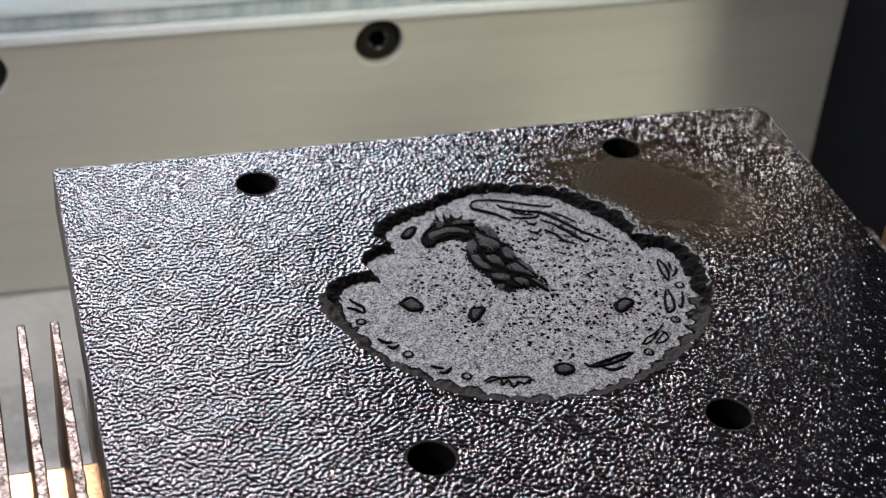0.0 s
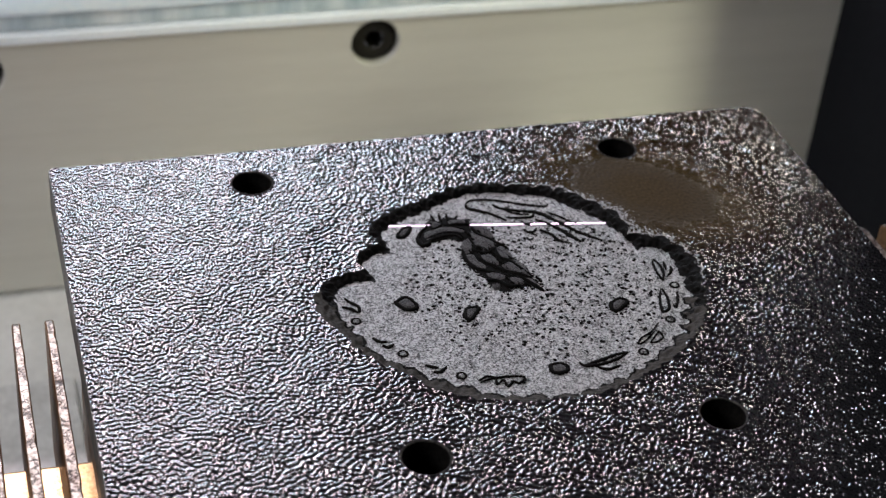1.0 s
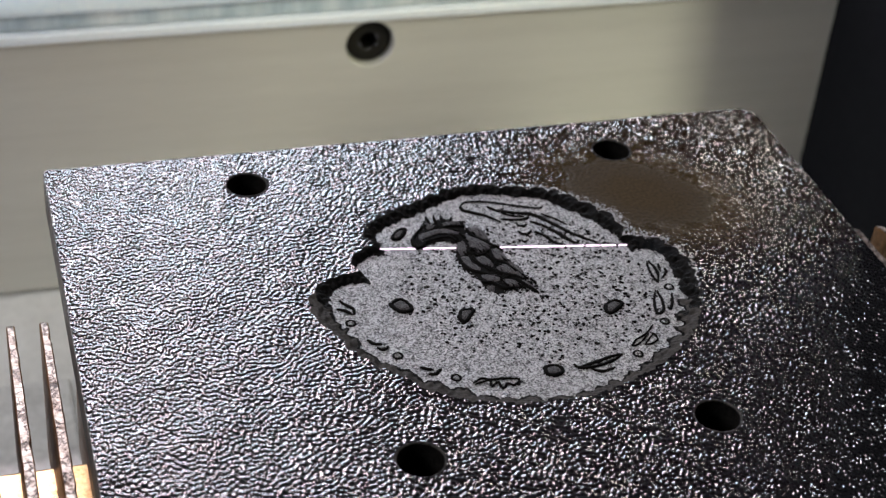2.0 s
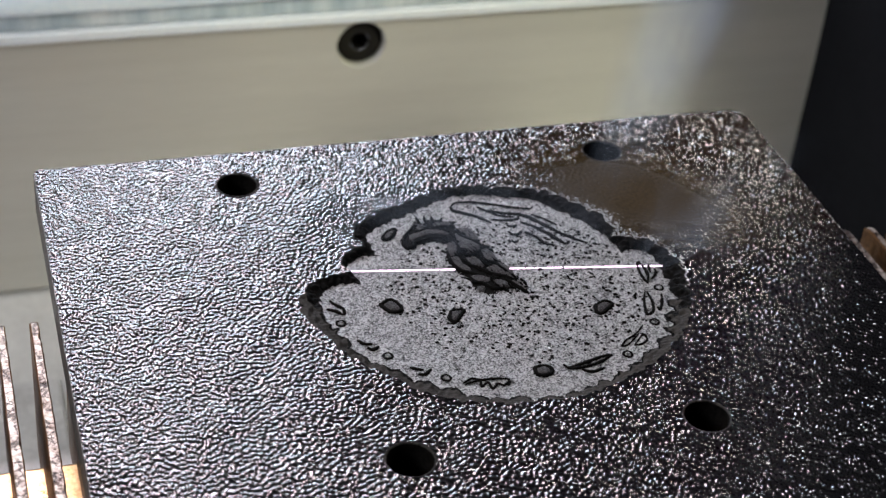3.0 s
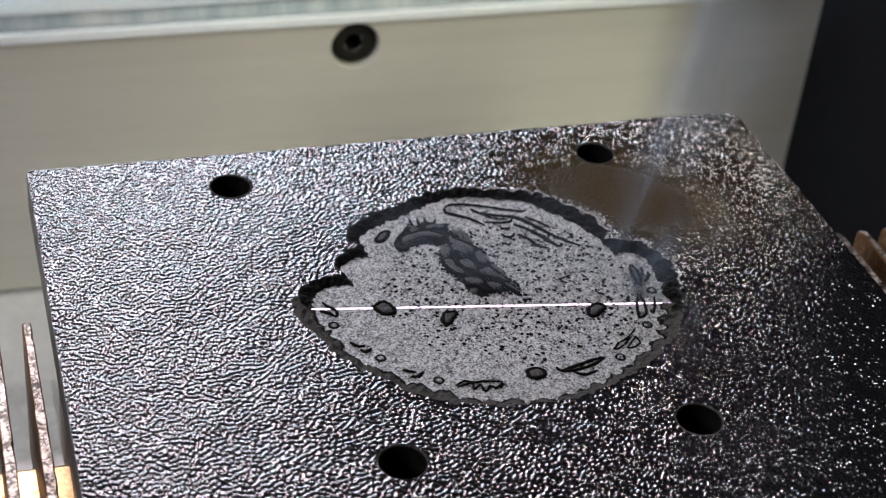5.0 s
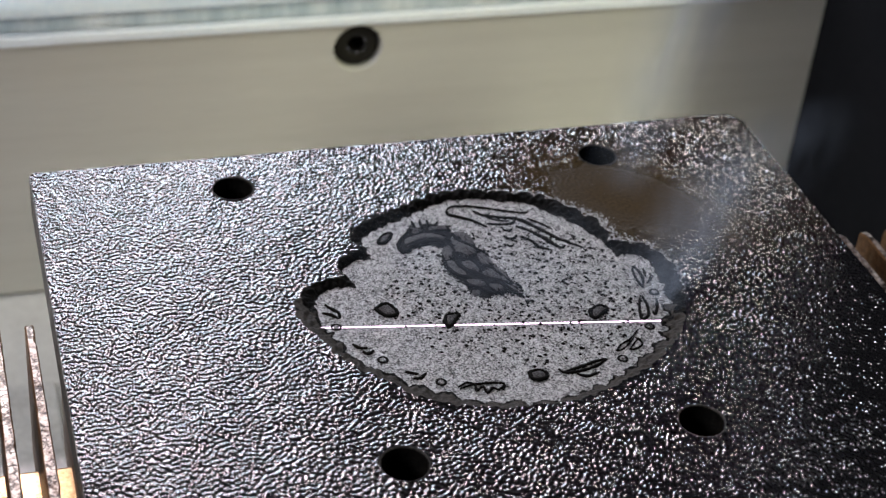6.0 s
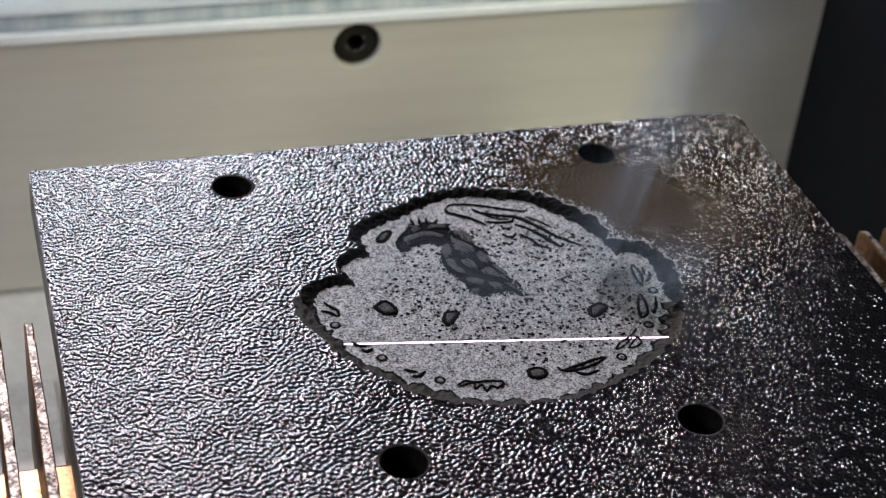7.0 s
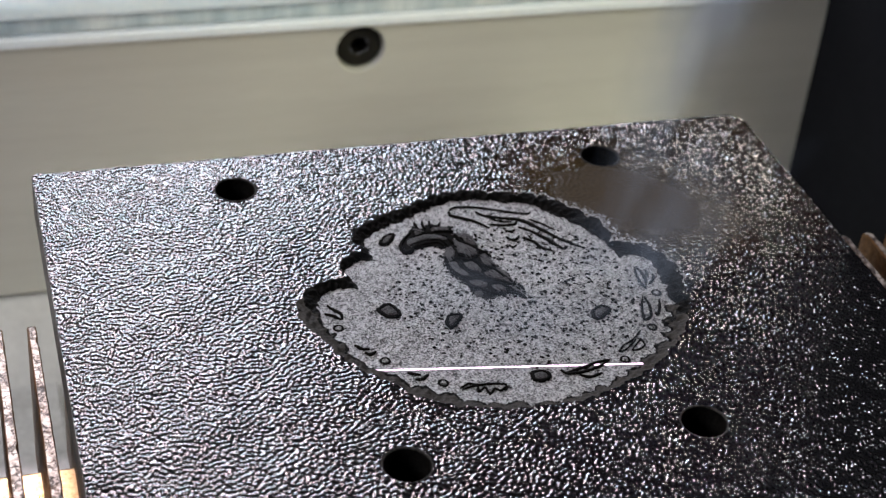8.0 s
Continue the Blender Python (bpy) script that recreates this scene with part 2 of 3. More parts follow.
def scalloped(pts, lobe, amp, seed):
    """A closed rounded line through the corners, broken into uneven lobes."""
    rng = random.Random(seed)
    line = smooth_line(list(pts) + [pts[0]], 14)[:-1]
    line = np.array(line)
    step = np.linalg.norm(np.roll(line, -1, 0) - line, axis=1)
    run = np.cumsum(step) - step[0]
    knots = [0.0]
    while knots[-1] < run[-1]:
        knots.append(knots[-1] + lobe * rng.uniform(0.65, 1.4))
    size = np.array([rng.uniform(0.55, 1.3) for _ in knots])
    k = np.clip(np.searchsorted(knots, run, side="right") - 1, 0, len(knots) - 2)
    f = (run - np.array(knots)[k]) / (np.array(knots)[k + 1] - np.array(knots)[k])
    d = np.roll(line, -2, 0) - np.roll(line, 2, 0)
    d /= np.linalg.norm(d, axis=1)[:, None] + 1e-9
    side = np.stack([d[:, 1], -d[:, 0]], -1)
    return line + side * (amp(line) * size[k] * (np.sin(np.pi * f) ** 0.7 - 0.6))[:, None]


def signed_distance(px, py, line):
    """Distance to a closed line, positive inside it."""
    best = np.full(px.shape, 1e9)
    inside = np.zeros(px.shape, bool)
    for (ax, ay), (bx, by) in zip(line, np.roll(line, -1, 0)):
        ex, ey = bx - ax, by - ay
        u = np.clip(((px - ax) * ex + (py - ay) * ey) / (ex * ex + ey * ey + 1e-12), 0, 1)
        best = np.minimum(best, (px - ax - u * ex) ** 2 + (py - ay - u * ey) ** 2)
        if ay != by:
            inside ^= ((ay > py) != (by > py)) & (px < ex * (py - ay) / ey + ax)
    return np.where(inside, 1, -1) * np.sqrt(best)


def wrinkles(nx, ny, step, wave, seed):
    """Worm-like ridges: white noise kept in one band of wavelengths, then flattened at top and bottom."""
    rng = np.random.default_rng(seed)
    f = np.hypot(*np.meshgrid(np.fft.fftfreq(nx, step), np.fft.fftfreq(ny, step)))
    band = np.exp(-((f - 1 / wave) / (0.42 / wave)) ** 2)
    h = np.fft.ifft2(np.fft.fft2(rng.standard_normal((ny, nx))) * band).real
    return np.tanh(1.3 * h / h.std())


def soft_noise(nx, ny, step, wave, seed):
    rng = np.random.default_rng(seed)
    f = np.hypot(*np.meshgrid(np.fft.fftfreq(nx, step), np.fft.fftfreq(ny, step)))
    h = np.fft.ifft2(np.fft.fft2(rng.standard_normal((ny, nx))) * np.exp(-(f * wave) ** 2)).real
    return h / h.std()


def in_plate(x, y, inset=0.0):
    """Whether a place lies on the plate: one back corner is cut round, the other is nearly sharp."""
    px = PLATE_X - inset
    ok = (x > -px) & (x < px) & (y < -inset) & (y > PLATE_FRONT + inset)
    for sx, r in ((1, 2.7), (-1, 0.8)):
        cx, cy = sx * (px - r), -inset - r
        ok &= ~((sx * x > sx * cx) & (y > cy) & (np.hypot(x - cx, y - cy) > r))
    return ok


def build_plate():
    plate = thing("engraved_plate", "thick black wrinkle-painted metal plate with an engraved medallion", "metal plate")
    step = 0.10
    xs = np.arange(-PLATE_X, PLATE_X + step / 2, step)
    ys = np.arange(PLATE_FRONT, step / 2, step)
    nx, ny = len(xs), len(ys)
    X, Y = np.meshgrid(xs, ys)
    theta = np.degrees(np.arctan2(Y - CY, X - CX))
    wob = soft_noise(nx, ny, step, 0.9, 5) * 0.10
    lip = scalloped(LIP, 2.3, lambda q: 0.25 + 0.65 * np.clip((q[:, 0] + q[:, 1] + 24) / 14, 0, 1), 3)
    bed = scalloped(BED, 2.6, lambda q: np.where(q[:, 1] < -38, -0.7, 0.45) - 0.8 * (q[:, 0] > 17) * (q[:, 1] < -32), 6)
    outer, inner = np.full(X.shape, -30.0), np.full(X.shape, -30.0)
    part_y, part_x = (ys > -59) & (ys < -10), (xs > -26) & (xs < 29)
    sub = np.ix_(part_y, part_x)
    outer[sub], inner[sub] = signed_distance(X[sub], Y[sub], lip), signed_distance(X[sub], Y[sub], bed)
    outer, inner = outer + wob, inner + wob
    t = np.clip(outer / (np.clip(outer, 1e-6, None) + np.clip(-inner, 0, None)), 0, 1)
    t = np.where(inner > 0, 1.0, t)
    s = t * t * (3 - 2 * t)
    worm = wrinkles(nx, ny, step, 0.73, 11)
    wave = 0.045 * worm + 0.003 * soft_noise(nx, ny, step, 0.5, 3) + 0.03 * soft_noise(nx, ny, step, 9, 8) + 0.014 * soft_noise(nx, ny, step, 2.2, 61)
    rough = soft_noise(nx, ny, step, 0.35, 21)
    flute = 0.10 * soft_noise(nx, ny, step, 0.8, 23) * np.sin(np.pi * t)
    fade = np.clip(-outer / 0.5, 0, 1)
    # the smoke film fills the wrinkles
    ca, sa = math.cos(radians(-42)), math.sin(radians(-42))
    u, v = (X - 25) * ca + (Y + 18.5) * sa, -(X - 25) * sa + (Y + 18.5) * ca
    wave = wave * (1 - 0.7 * np.clip(1.35 - 1.25 * np.hypot(u / 17.8, v / 12.2) + 0.08 * soft_noise(nx, ny, step, 3, 51), 0, 1))
    grit = 0.022 * soft_noise(nx, ny, step, 0.2, 31) * np.clip(0.35 + inner / 5, 0, 1)
    z = np.where(outer < 0, wave * fade + 0.02 * rough * (1 - fade), -DEPTH * s + flute + 0.012 * rough + grit * (inner > 0))
    co = np.stack([X, Y, z], -1).reshape(-1, 3) * MM
    idx = np.arange(nx * ny).reshape(ny, nx)
    quads = np.stack([idx[:-1, :-1], idx[:-1, 1:], idx[1:, 1:], idx[1:, :-1]], -1).reshape(-1, 4)
    mx, my = (X[:-1, :-1] + step / 2).ravel(), (Y[:-1, :-1] + step / 2).ravel()
    keep = in_plate(mx, my, 0.12)
    for hx, hy in HOLES:
        keep &= np.hypot(mx - hx, my - hy) > HOLE_R + 0.1
    tm = t[:-1, :-1].ravel()
    edge = -outer[:-1, :-1].ravel()
    fan = np.clip(1 - np.abs((theta[:-1, :-1].ravel() - 34) / 46), 0, 1) * (1 + 0.9 * rough[:-1, :-1].ravel())
    rim = keep & (tm <= 0) & (edge < 0.75 * fan)
    grid_mesh("bare_rim", co, quads[rim], M_FLOOR, plate, "crumbly bare metal rim of the recess")
    grid_mesh("wrinkle_coating", co, quads[keep & (tm <= 0) & ~rim], M_COAT, plate, "black wrinkle paint with a brown smoke film")
    # far wall black, near bevel paler: soot, with shade and light painted in
    darkened = (Y - CY + 0.18 * (X - CX) + 1.6 * soft_noise(nx, ny, step, 2.5, 41))[:-1, :-1].ravel() > -2.6
    # plus a dark line along the foot of the wall
    darkened |= tm > 0.78
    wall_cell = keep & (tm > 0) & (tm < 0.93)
    grid_mesh("cut_wall", co, quads[wall_cell & darkened], M_WALLCUT, plate, "scalloped wall of the engraved recess, soot-black with shade painted in")
    grid_mesh("cut_bevel", co, quads[wall_cell & ~darkened], M_BEVEL, plate, "brown-grey scalloped bevel of the recess, painted paler where light falls")
    grid_mesh("medallion_floor", co, quads[keep & (tm >= 0.93)], M_FLOOR, plate, "sparkling grey laser-cut metal")
    # the body below the paint: sides with a small rounded upper edge
    bm = bmesh.new()
    pts = [(-PLATE_X, PLATE_FRONT), (PLATE_X, PLATE_FRONT)]
    for sx, r, a0, a1 in ((1, 2.7, 0, 90), (-1, 0.8, 90, 180)):
        for k in range(9):
            a = radians(a0 + (a1 - a0) * k / 8)
            pts.append((sx * (PLATE_X - r) + r * math.cos(a), -r + r * math.sin(a)))
    rings = []
    for inset, h in ((0.22, -0.02), (0.05, -0.05), (0, -0.2), (0, -PLATE_T + 0.3), (0.3, -PLATE_T)):
        rings.append([bm.verts.new((x * (1 - inset / 50) * MM, (CY + (y - CY) * (1 - inset / 42)) * MM, h * MM)) for x, y in pts])
    for a, b in zip(rings, rings[1:]):
        for i in range(len(pts)):
            bm.faces.new((a[i], b[i], b[(i + 1) % len(pts)], a[(i + 1) % len(pts)]))
    bm.faces.new(rings[-1][::-1])
    bmesh.ops.recalc_face_normals(bm, faces=bm.faces[:])
    part("plate_body", bm, M_EDGE, plate)
    for hx, hy in HOLES:
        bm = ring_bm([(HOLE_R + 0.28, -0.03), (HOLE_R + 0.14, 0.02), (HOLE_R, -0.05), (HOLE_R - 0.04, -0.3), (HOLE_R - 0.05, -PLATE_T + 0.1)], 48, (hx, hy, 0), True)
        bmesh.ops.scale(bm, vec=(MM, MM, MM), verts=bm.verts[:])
        # bore and closed bottom coloured black for the shade inside the hole
        hole = part("bolt_hole", bm, M_SOOT_HOLE, plate, "dark drilled hole with a bare rim")
        bm = ring_bm([(HOLE_R + 0.17, 0.015), (HOLE_R + 0.08, 0.03), (HOLE_R - 0.03, -0.03), (HOLE_R - 0.05, -0.16)], 48, (hx, hy, 0))
        bmesh.ops.scale(bm, vec=(MM, MM, MM), verts=bm.verts[:])
        part("hole_rim", bm, M_RIM, hole, "thin worn bare-metal rim")
    return plate


def smooth_line(pts, per=7):
    """A rounded line through the given corners (Catmull-Rom)."""
    p = [np.array(q, float) for q in pts]
    p = [2 * p[0] - p[1]] + p + [2 * p[-1] - p[-2]]
    out = []
    for i in range(1, len(p) - 2):
        for k in range(per):
            t = k / per
            out.append(0.5 * (2 * p[i] + (p[i + 1] - p[i - 1]) * t + (2 * p[i - 1] - 5 * p[i] + 4 * p[i + 1] - p[i + 2]) * t * t + (3 * p[i] - p[i - 1] - 3 * p[i + 1] + p[i + 2]) * t ** 3))
    out.append(p[-2])
    return out


def add_ridge(bm, pts, width, height, taper=True, z0=-DEPTH):
    """A half-round raised line along pts, with thinner ends and an uneven crest."""
    line = smooth_line(pts)
    n = len(line)
    prev = None
    for i, c in enumerate(line):
        d = line[min(i + 1, n - 1)] - line[max(i - 1, 0)]
        d = d / (np.linalg.norm(d) + 1e-9)
        s = np.array((-d[1], d[0]))
        k = (0.35 + 0.65 * math.sin(math.pi * min(max(i / (n - 1), 0.02), 0.98)) ** 0.6) if taper else 1.0
        k *= 0.85 + 0.3 * random.random()
        row = []
        for u, v in ((-1, -0.12), (-0.75, 0.6), (-0.25, 1), (0.25, 1), (0.75, 0.6), (1, -0.12)):
            q = c + s * (u * width * k / 2 + random.uniform(-0.05, 0.05))
            row.append(bm.verts.new((q[0] * MM, q[1] * MM, (z0 + v * height * (0.75 + 0.25 * k)) * MM)))
        if prev:
            for a in range(5):
                f = bm.faces.new((prev[a], prev[a + 1], row[a + 1], row[a]))
                f.smooth = True
        else:
            bm.faces.new(row)
        prev = row
    bm.faces.new(prev[::-1])


def add_mound(bm, pts, height, rings=5, z0=-DEPTH):
    """A low raised field inside a closed line, domed and uneven."""
    line = smooth_line(list(pts) + [pts[0]], 5)[:-1]
    c = sum(line) / len(line)
    prev = None
    for r in range(rings):
        t = r / rings
        row = [bm.verts.new(((c + (q - c) * (1 - t))[0] * MM, (c + (q - c) * (1 - t))[1] * MM, (z0 - 0.04 + height * min(1, 0.1 + 1.7 * t ** 0.7) * (0.85 + 0.3 * random.random())) * MM)) for q in line]
        if prev:
            for i in range(len(line)):
                f = bm.faces.new((prev[i], prev[(i + 1) % len(line)], row[(i + 1) % len(line)], row[i]))
                f.smooth = True
        prev = row
    bm.faces.new(prev)


def build_relief(plate):
    # eagle: a sooty body with grey feathers standing on it
    bm = bmesh.new()
    add_mound(bm, [(-4.6, -18.5), (-3.7, -19.2), (-2.4, -18.4), (-1.5, -18.7), (-0.4, -19.3), (1.1, -19.5), (0.3, -20.4), (0.4, -22.0), (-0.7, -24.0), (-1.9, -24.5), (-2.5, -23.9), (-2.5, -23.2), (-3.1, -22.1), (-4.5, -21.8), (-5.5, -20.1)], 0.16)
    add_mound(bm, [(-5.5, -20.1), (-4.7, -20.5), (-4.8, -21.8), (-5.9, -22.8), (-6.1, -24.3), (-7.0, -24.3), (-7.0, -22.7), (-6.4, -21.2)], 0.16)
    add_mound(bm, [(0.2, -20.5), (1.9, -21.0), (2.6, -22.4), (2.5, -24.1), (3.1, -25.5), (3.1, -27.1), (4.0, -29.0), (4.6, -30.4), (4.6, -32.5), (4.8, -33.9), (5.2, -36.2), (4.4, -35.5), (3.7, -34.7), (2.8, -35.5), (2.0, -34.8), (0.6, -35.8), (-0.5, -34.9), (-1.4, -33.9), (-1.4, -32.6), (-2.0, -31.1), (-2.8, -29.7), (-3.1, -28.0), (-2.8, -26.6), (-2.0, -24.5), (-0.9, -22.6)], 0.16)
    add_mound(bm, [(-6.0, -23.0), (-4.6, -22.2), (-3.0, -22.0), (-1.4, -22.4), (-1.8, -24.3), (-2.6, -23.4), (-4.2, -23.5), (-5.4, -23.8)], 0.2)
    bmesh.ops.recalc_face_normals(bm, faces=bm.faces[:])
    eagle = part("eagle_body", bm, M_SOOT_HOLE, plate, "soot-black raised eagle with a hooked beak")
    for pts in (
        [(-1.6, -24.1), (-0.8, -23.9), (-0.6, -25.1), (-1.3, -26.5), (-2.1, -26.7), (-2.2, -25.5)],
        [(-5.0, -21.2), (-2.7, -20.7), (-0.9, -21.7), (-1.1, -22.4), (-3.0, -22.0), (-5.0, -22.5), (-6.2, -22.8), (-6.1, -21.7)],
        [(0.5, -21.2), (1.8, -21.3), (2.4, -22.6), (2.3, -24.1), (1.6, -23.7), (0.9, -22.6)],
        [(-0.2, -22.4), (0.6, -23.3), (1.6, -24.2), (2.4, -25.8), (1.6, -26.2), (0.3, -26.7), (-0.4, -26.0), (-0.4, -24.3)],
        [(1.7, -26.2), (2.9, -26.2), (3.4, -28.3), (2.6, -28.8), (1.8, -28.4)],
        [(-0.6, -27.6), (0.6, -27.4), (1.2, -28.3), (1.4, -29.5), (0.9, -29.9), (-0.0, -29.3), (-0.6, -28.4)],
        [(-2.6, -27.2), (-1.3, -27.1), (-1.1, -28.7), (-0.4, -29.9), (-1.1, -30.5), (-1.9, -29.8), (-2.5, -28.5)],
        [(1.4, -30.0), (2.7, -29.4), (3.3, -30.4), (3.6, -31.6), (2.6, -31.9), (1.8, -31.0)],
        [(3.3, -28.9), (4.1, -30.0), (4.5, -32.0), (3.8, -32.6), (3.5, -31.1)],
        [(-0.9, -31.2), (0.7, -31.3), (1.4, -32.4), (0.5, -32.9), (-0.5, -32.2)],
        [(1.4, -32.4), (2.7, -32.8), (3.4, -33.9), (2.2, -34.1), (1.4, -33.3)],
        [(3.7, -33.0), (4.4, -33.6), (4.8, -35.0), (4.0, -34.3)],
        [(-0.8, -33.5), (0.1, -33.7), (-0.3, -34.6), (-0.9, -34.2)],
        [(-2.4, -19.7), (-0.5, -19.6), (-0.2, -20.3), (-2.2, -20.5)],
        [(-4.6, -19.3), (-3.7, -19.8), (-3.4, -20.5), (-4.5, -20.7)],
    ):
        bm = bmesh.new()
        mid = np.mean(pts, axis=0)
        add_mound(bm, [mid + 1.1 * (np.array(q) - mid) for q in pts], 0.34)
        bmesh.ops.recalc_face_normals(bm, faces=bm.faces[:])
        part("feather", bm, M_RELIEF, eagle, "raised dark grey feather")
    # black lines of the crest, the beak and between the feathers
    for w, pts in (
        (0.5, [(-4.0, -19.6), (-4.1, -18.0)]),
        (0.5, [(-3.1, -19.7), (-3.1, -18.0)]),
        (0.5, [(-2.3, -19.7), (-2.1, -18.1)]),
        (0.45, [(-1.5, -19.8), (-0.8, -18.6)]),
        (0.9, [(-5.2, -20.2), (-6.4, -21.5), (-7.1, -22.8), (-6.9, -24.2), (-6.1, -24.0), (-5.7, -23.4), (-4.1, -22.9), (-2.4, -22.8), (-1.7, -23.8)]),
        (0.5, [(-5.1, -21.3), (-3.9, -20.9), (-2.4, -21.0), (-0.8, -21.9)]),
        (0.45, [(-4.8, -19.8), (-3.4, -20.6), (-1.5, -20.6), (0.3, -20.9)]),
        (0.8, [(0.3, -21.4), (0.7, -23.3), (1.6, -24.4), (2.4, -25.5), (3.3, -26.0)]),
        (0.8, [(-0.8, -23.8), (-0.6, -25.3), (-0.9, -26.4), (0.4, -27.2), (1.8, -26.4)]),
        (0.9, [(-2.3, -25.9), (-2.4, -28.1), (-1.8, -29.9), (-0.5, -30.8), (0.7, -31.8), (2.1, -32.5)]),
        (0.9, [(-0.6, -27.2), (-0.4, -28.9), (0.7, -30.1), (1.7, -31.3), (3.2, -32.2), (4.4, -33.2)]),
        (0.9, [(1.9, -26.2), (1.8, -28.4), (2.7, -29.2), (3.4, -30.6), (4.3, -32.2)]),
        (0.8, [(-1.2, -32.6), (0.1, -33.0), (1.1, -34.2), (2.5, -34.4)]),
        (0.7, [(3.1, -32.7), (3.9, -34.0), (5.0, -35.9)]),
    ):
        bm = bmesh.new()
        add_ridge(bm, pts, w * 0.8, 0.36)
        bmesh.ops.recalc_face_normals(bm, faces=bm.faces[:])
        part("feather_line", bm, M_SOOT_HOLE, eagle)
    # sooty quills across the feathers
    rng = random.Random(17)
    bm = bmesh.new()
    for k in range(70):
        f, q = rng.random(), rng.uniform(-0.9, 0.9)
        x, y = -0.6 + 4.6 * f + q * 2.6 * (1 - 0.35 * f), -22.5 - 12.3 * f + q * 0.9
        n, bend = rng.uniform(0.5, 1.3), rng.uniform(-0.18, 0.18)
        add_ridge(bm, [(x - 0.21 * n, y + 0.45 * n), (x + bend, y + bend * 0.5), (x + 0.21 * n, y - 0.45 * n)], rng.uniform(0.14, 0.28), 0.33)
    bmesh.ops.recalc_face_normals(bm, faces=bm.faces[:])
    tagged(part("plumage", bm, M_SOOT_HOLE, eagle, "fine dark barbs of the plumage"), kind="stuff")
    for w, pts in (
        (0.45, [(1.1, -16.3), (1.9, -15.6), (4.2, -15.8), (6.5, -16.7), (8.9, -17.8), (11.0, -18.5), (11.7, -18.2)]),
        (0.85, [(1.1, -16.3), (1.1, -17.2), (2.3, -18.0), (3.8, -19.1), (5.2, -20.8)]),
        (0.95, [(4.5, -17.0), (5.4, -18.0), (7.4, -18.9), (9.1, -19.4), (10.2, -20.2), (11.1, -21.4), (12.0, -22.7), (12.9, -24.0), (13.9, -25.3), (15.9, -27.2)]),
        (0.6, [(5.4, -20.1), (7.2, -20.5), (8.7, -20.5), (9.2, -19.8)]),
        (0.8, [(8.9, -21.2), (10.1, -22.2), (11.4, -23.9), (12.2, -25.4), (13.1, -26.8), (13.7, -26.4)]),
        (0.7, [(8.8, -23.5), (9.9, -24.8), (10.5, -26.3), (11.5, -26.8)]),
        (0.5, [(7.0, -21.6), (7.5, -22.0), (8.3, -21.8)]),
        (0.6, [(6.7, -23.0), (7.1, -23.7), (7.9, -23.7), (8.4, -23.1)]),
        (0.45, [(6.5, -24.8), (6.8, -25.4), (7.4, -25.0)]),
        (0.35, [(10.9, -19.8), (12.3, -21.2), (13.4, -22.7)]),
        (0.4, [(5.8, -18.8), (7.1, -19.6), (8.5, -20.0)]),
    ):
        bm = bmesh.new()
        add_ridge(bm, pts, w * 0.8, 0.20)
        bmesh.ops.recalc_face_normals(bm, faces=bm.faces[:])
        part("wing_ridge", bm, M_SOOT_HOLE, plate, "black raised line of a spread wing")
    # leaves round the rim
    for w, strokes in (
        (0.55, [[(20.6, -32.2), (20.2, -33.9), (20.2, -35.9), (20.4, -36.7)], [(20.8, -32.2), (21.1, -33.7), (20.9, -35.2), (20.3, -36.5)], [(21.8, -33.0), (21.5, -34.5)], [(22.3, -34.0), (22.1, -34.8), (21.1, -35.9)]]),
        (0.6, [[(19.3, -38.1), (18.4, -40.0), (17.8, -42.1), (18.0, -42.5), (18.9, -41.8), (19.4, -40.0), (19.5, -38.2)], [(21.1, -39.0), (20.5, -40.6), (19.7, -41.9), (19.6, -41.4)]]),
        (0.35, [[(16.4, -44.4), (14.9, -45.8), (13.3, -46.7), (12.5, -47.6), (13.4, -47.4), (15.3, -45.8)], [(14.0, -47.7), (15.7, -46.1), (15.9, -47.0), (14.9, -47.7), (14.0, -47.7)]]),
        (0.7, [[(4.5, -49.5), (5.0, -50.2), (6.8, -50.3), (8.9, -49.8), (10.7, -48.9)], [(5.0, -50.1), (7.1, -49.6), (9.2, -49.0), (10.7, -48.8)], [(6.3, -50.7), (7.4, -51.3), (9.0, -50.9)]]),
        (0.5, [[(-7.8, -50.4), (-6.7, -49.8), (-5.7, -50.2), (-4.1, -50.3), (-2.4, -50.7)], [(-7.7, -50.7), (-6.4, -50.3), (-5.8, -50.4), (-5.9, -51.3), (-5.0, -50.8), (-4.8, -51.9), (-4.0, -51.2), (-3.4, -51.6), (-2.5, -51.0), (-2.9, -51.8)]]),
        (0.7, [[(-18.9, -32.9), (-18.4, -33.8), (-17.7, -34.7), (-17.8, -35.8)], [(-19.6, -34.4), (-18.7, -34.9), (-18.0, -35.8)]]),
        (0.7, [[(-17.5, -40.7), (-16.9, -41.5), (-16.0, -41.7)], [(-16.7, -42.2), (-16.2, -42.7), (-15.4, -42.3)]]),
        (0.7, [[(-12.9, -46.6), (-12.2, -47.0), (-11.5, -47.3)], [(-12.3, -47.9), (-11.5, -48.0), (-10.6, -47.3)]]),
    ):
        bm = bmesh.new()
        for pts in strokes:
            add_ridge(bm, pts, w * 0.75, 0.2)
        bmesh.ops.recalc_face_normals(bm, faces=bm.faces[:])
        part("leaf_relief", bm, M_SOOT_HOLE, plate, "small black leaf-shaped relief")
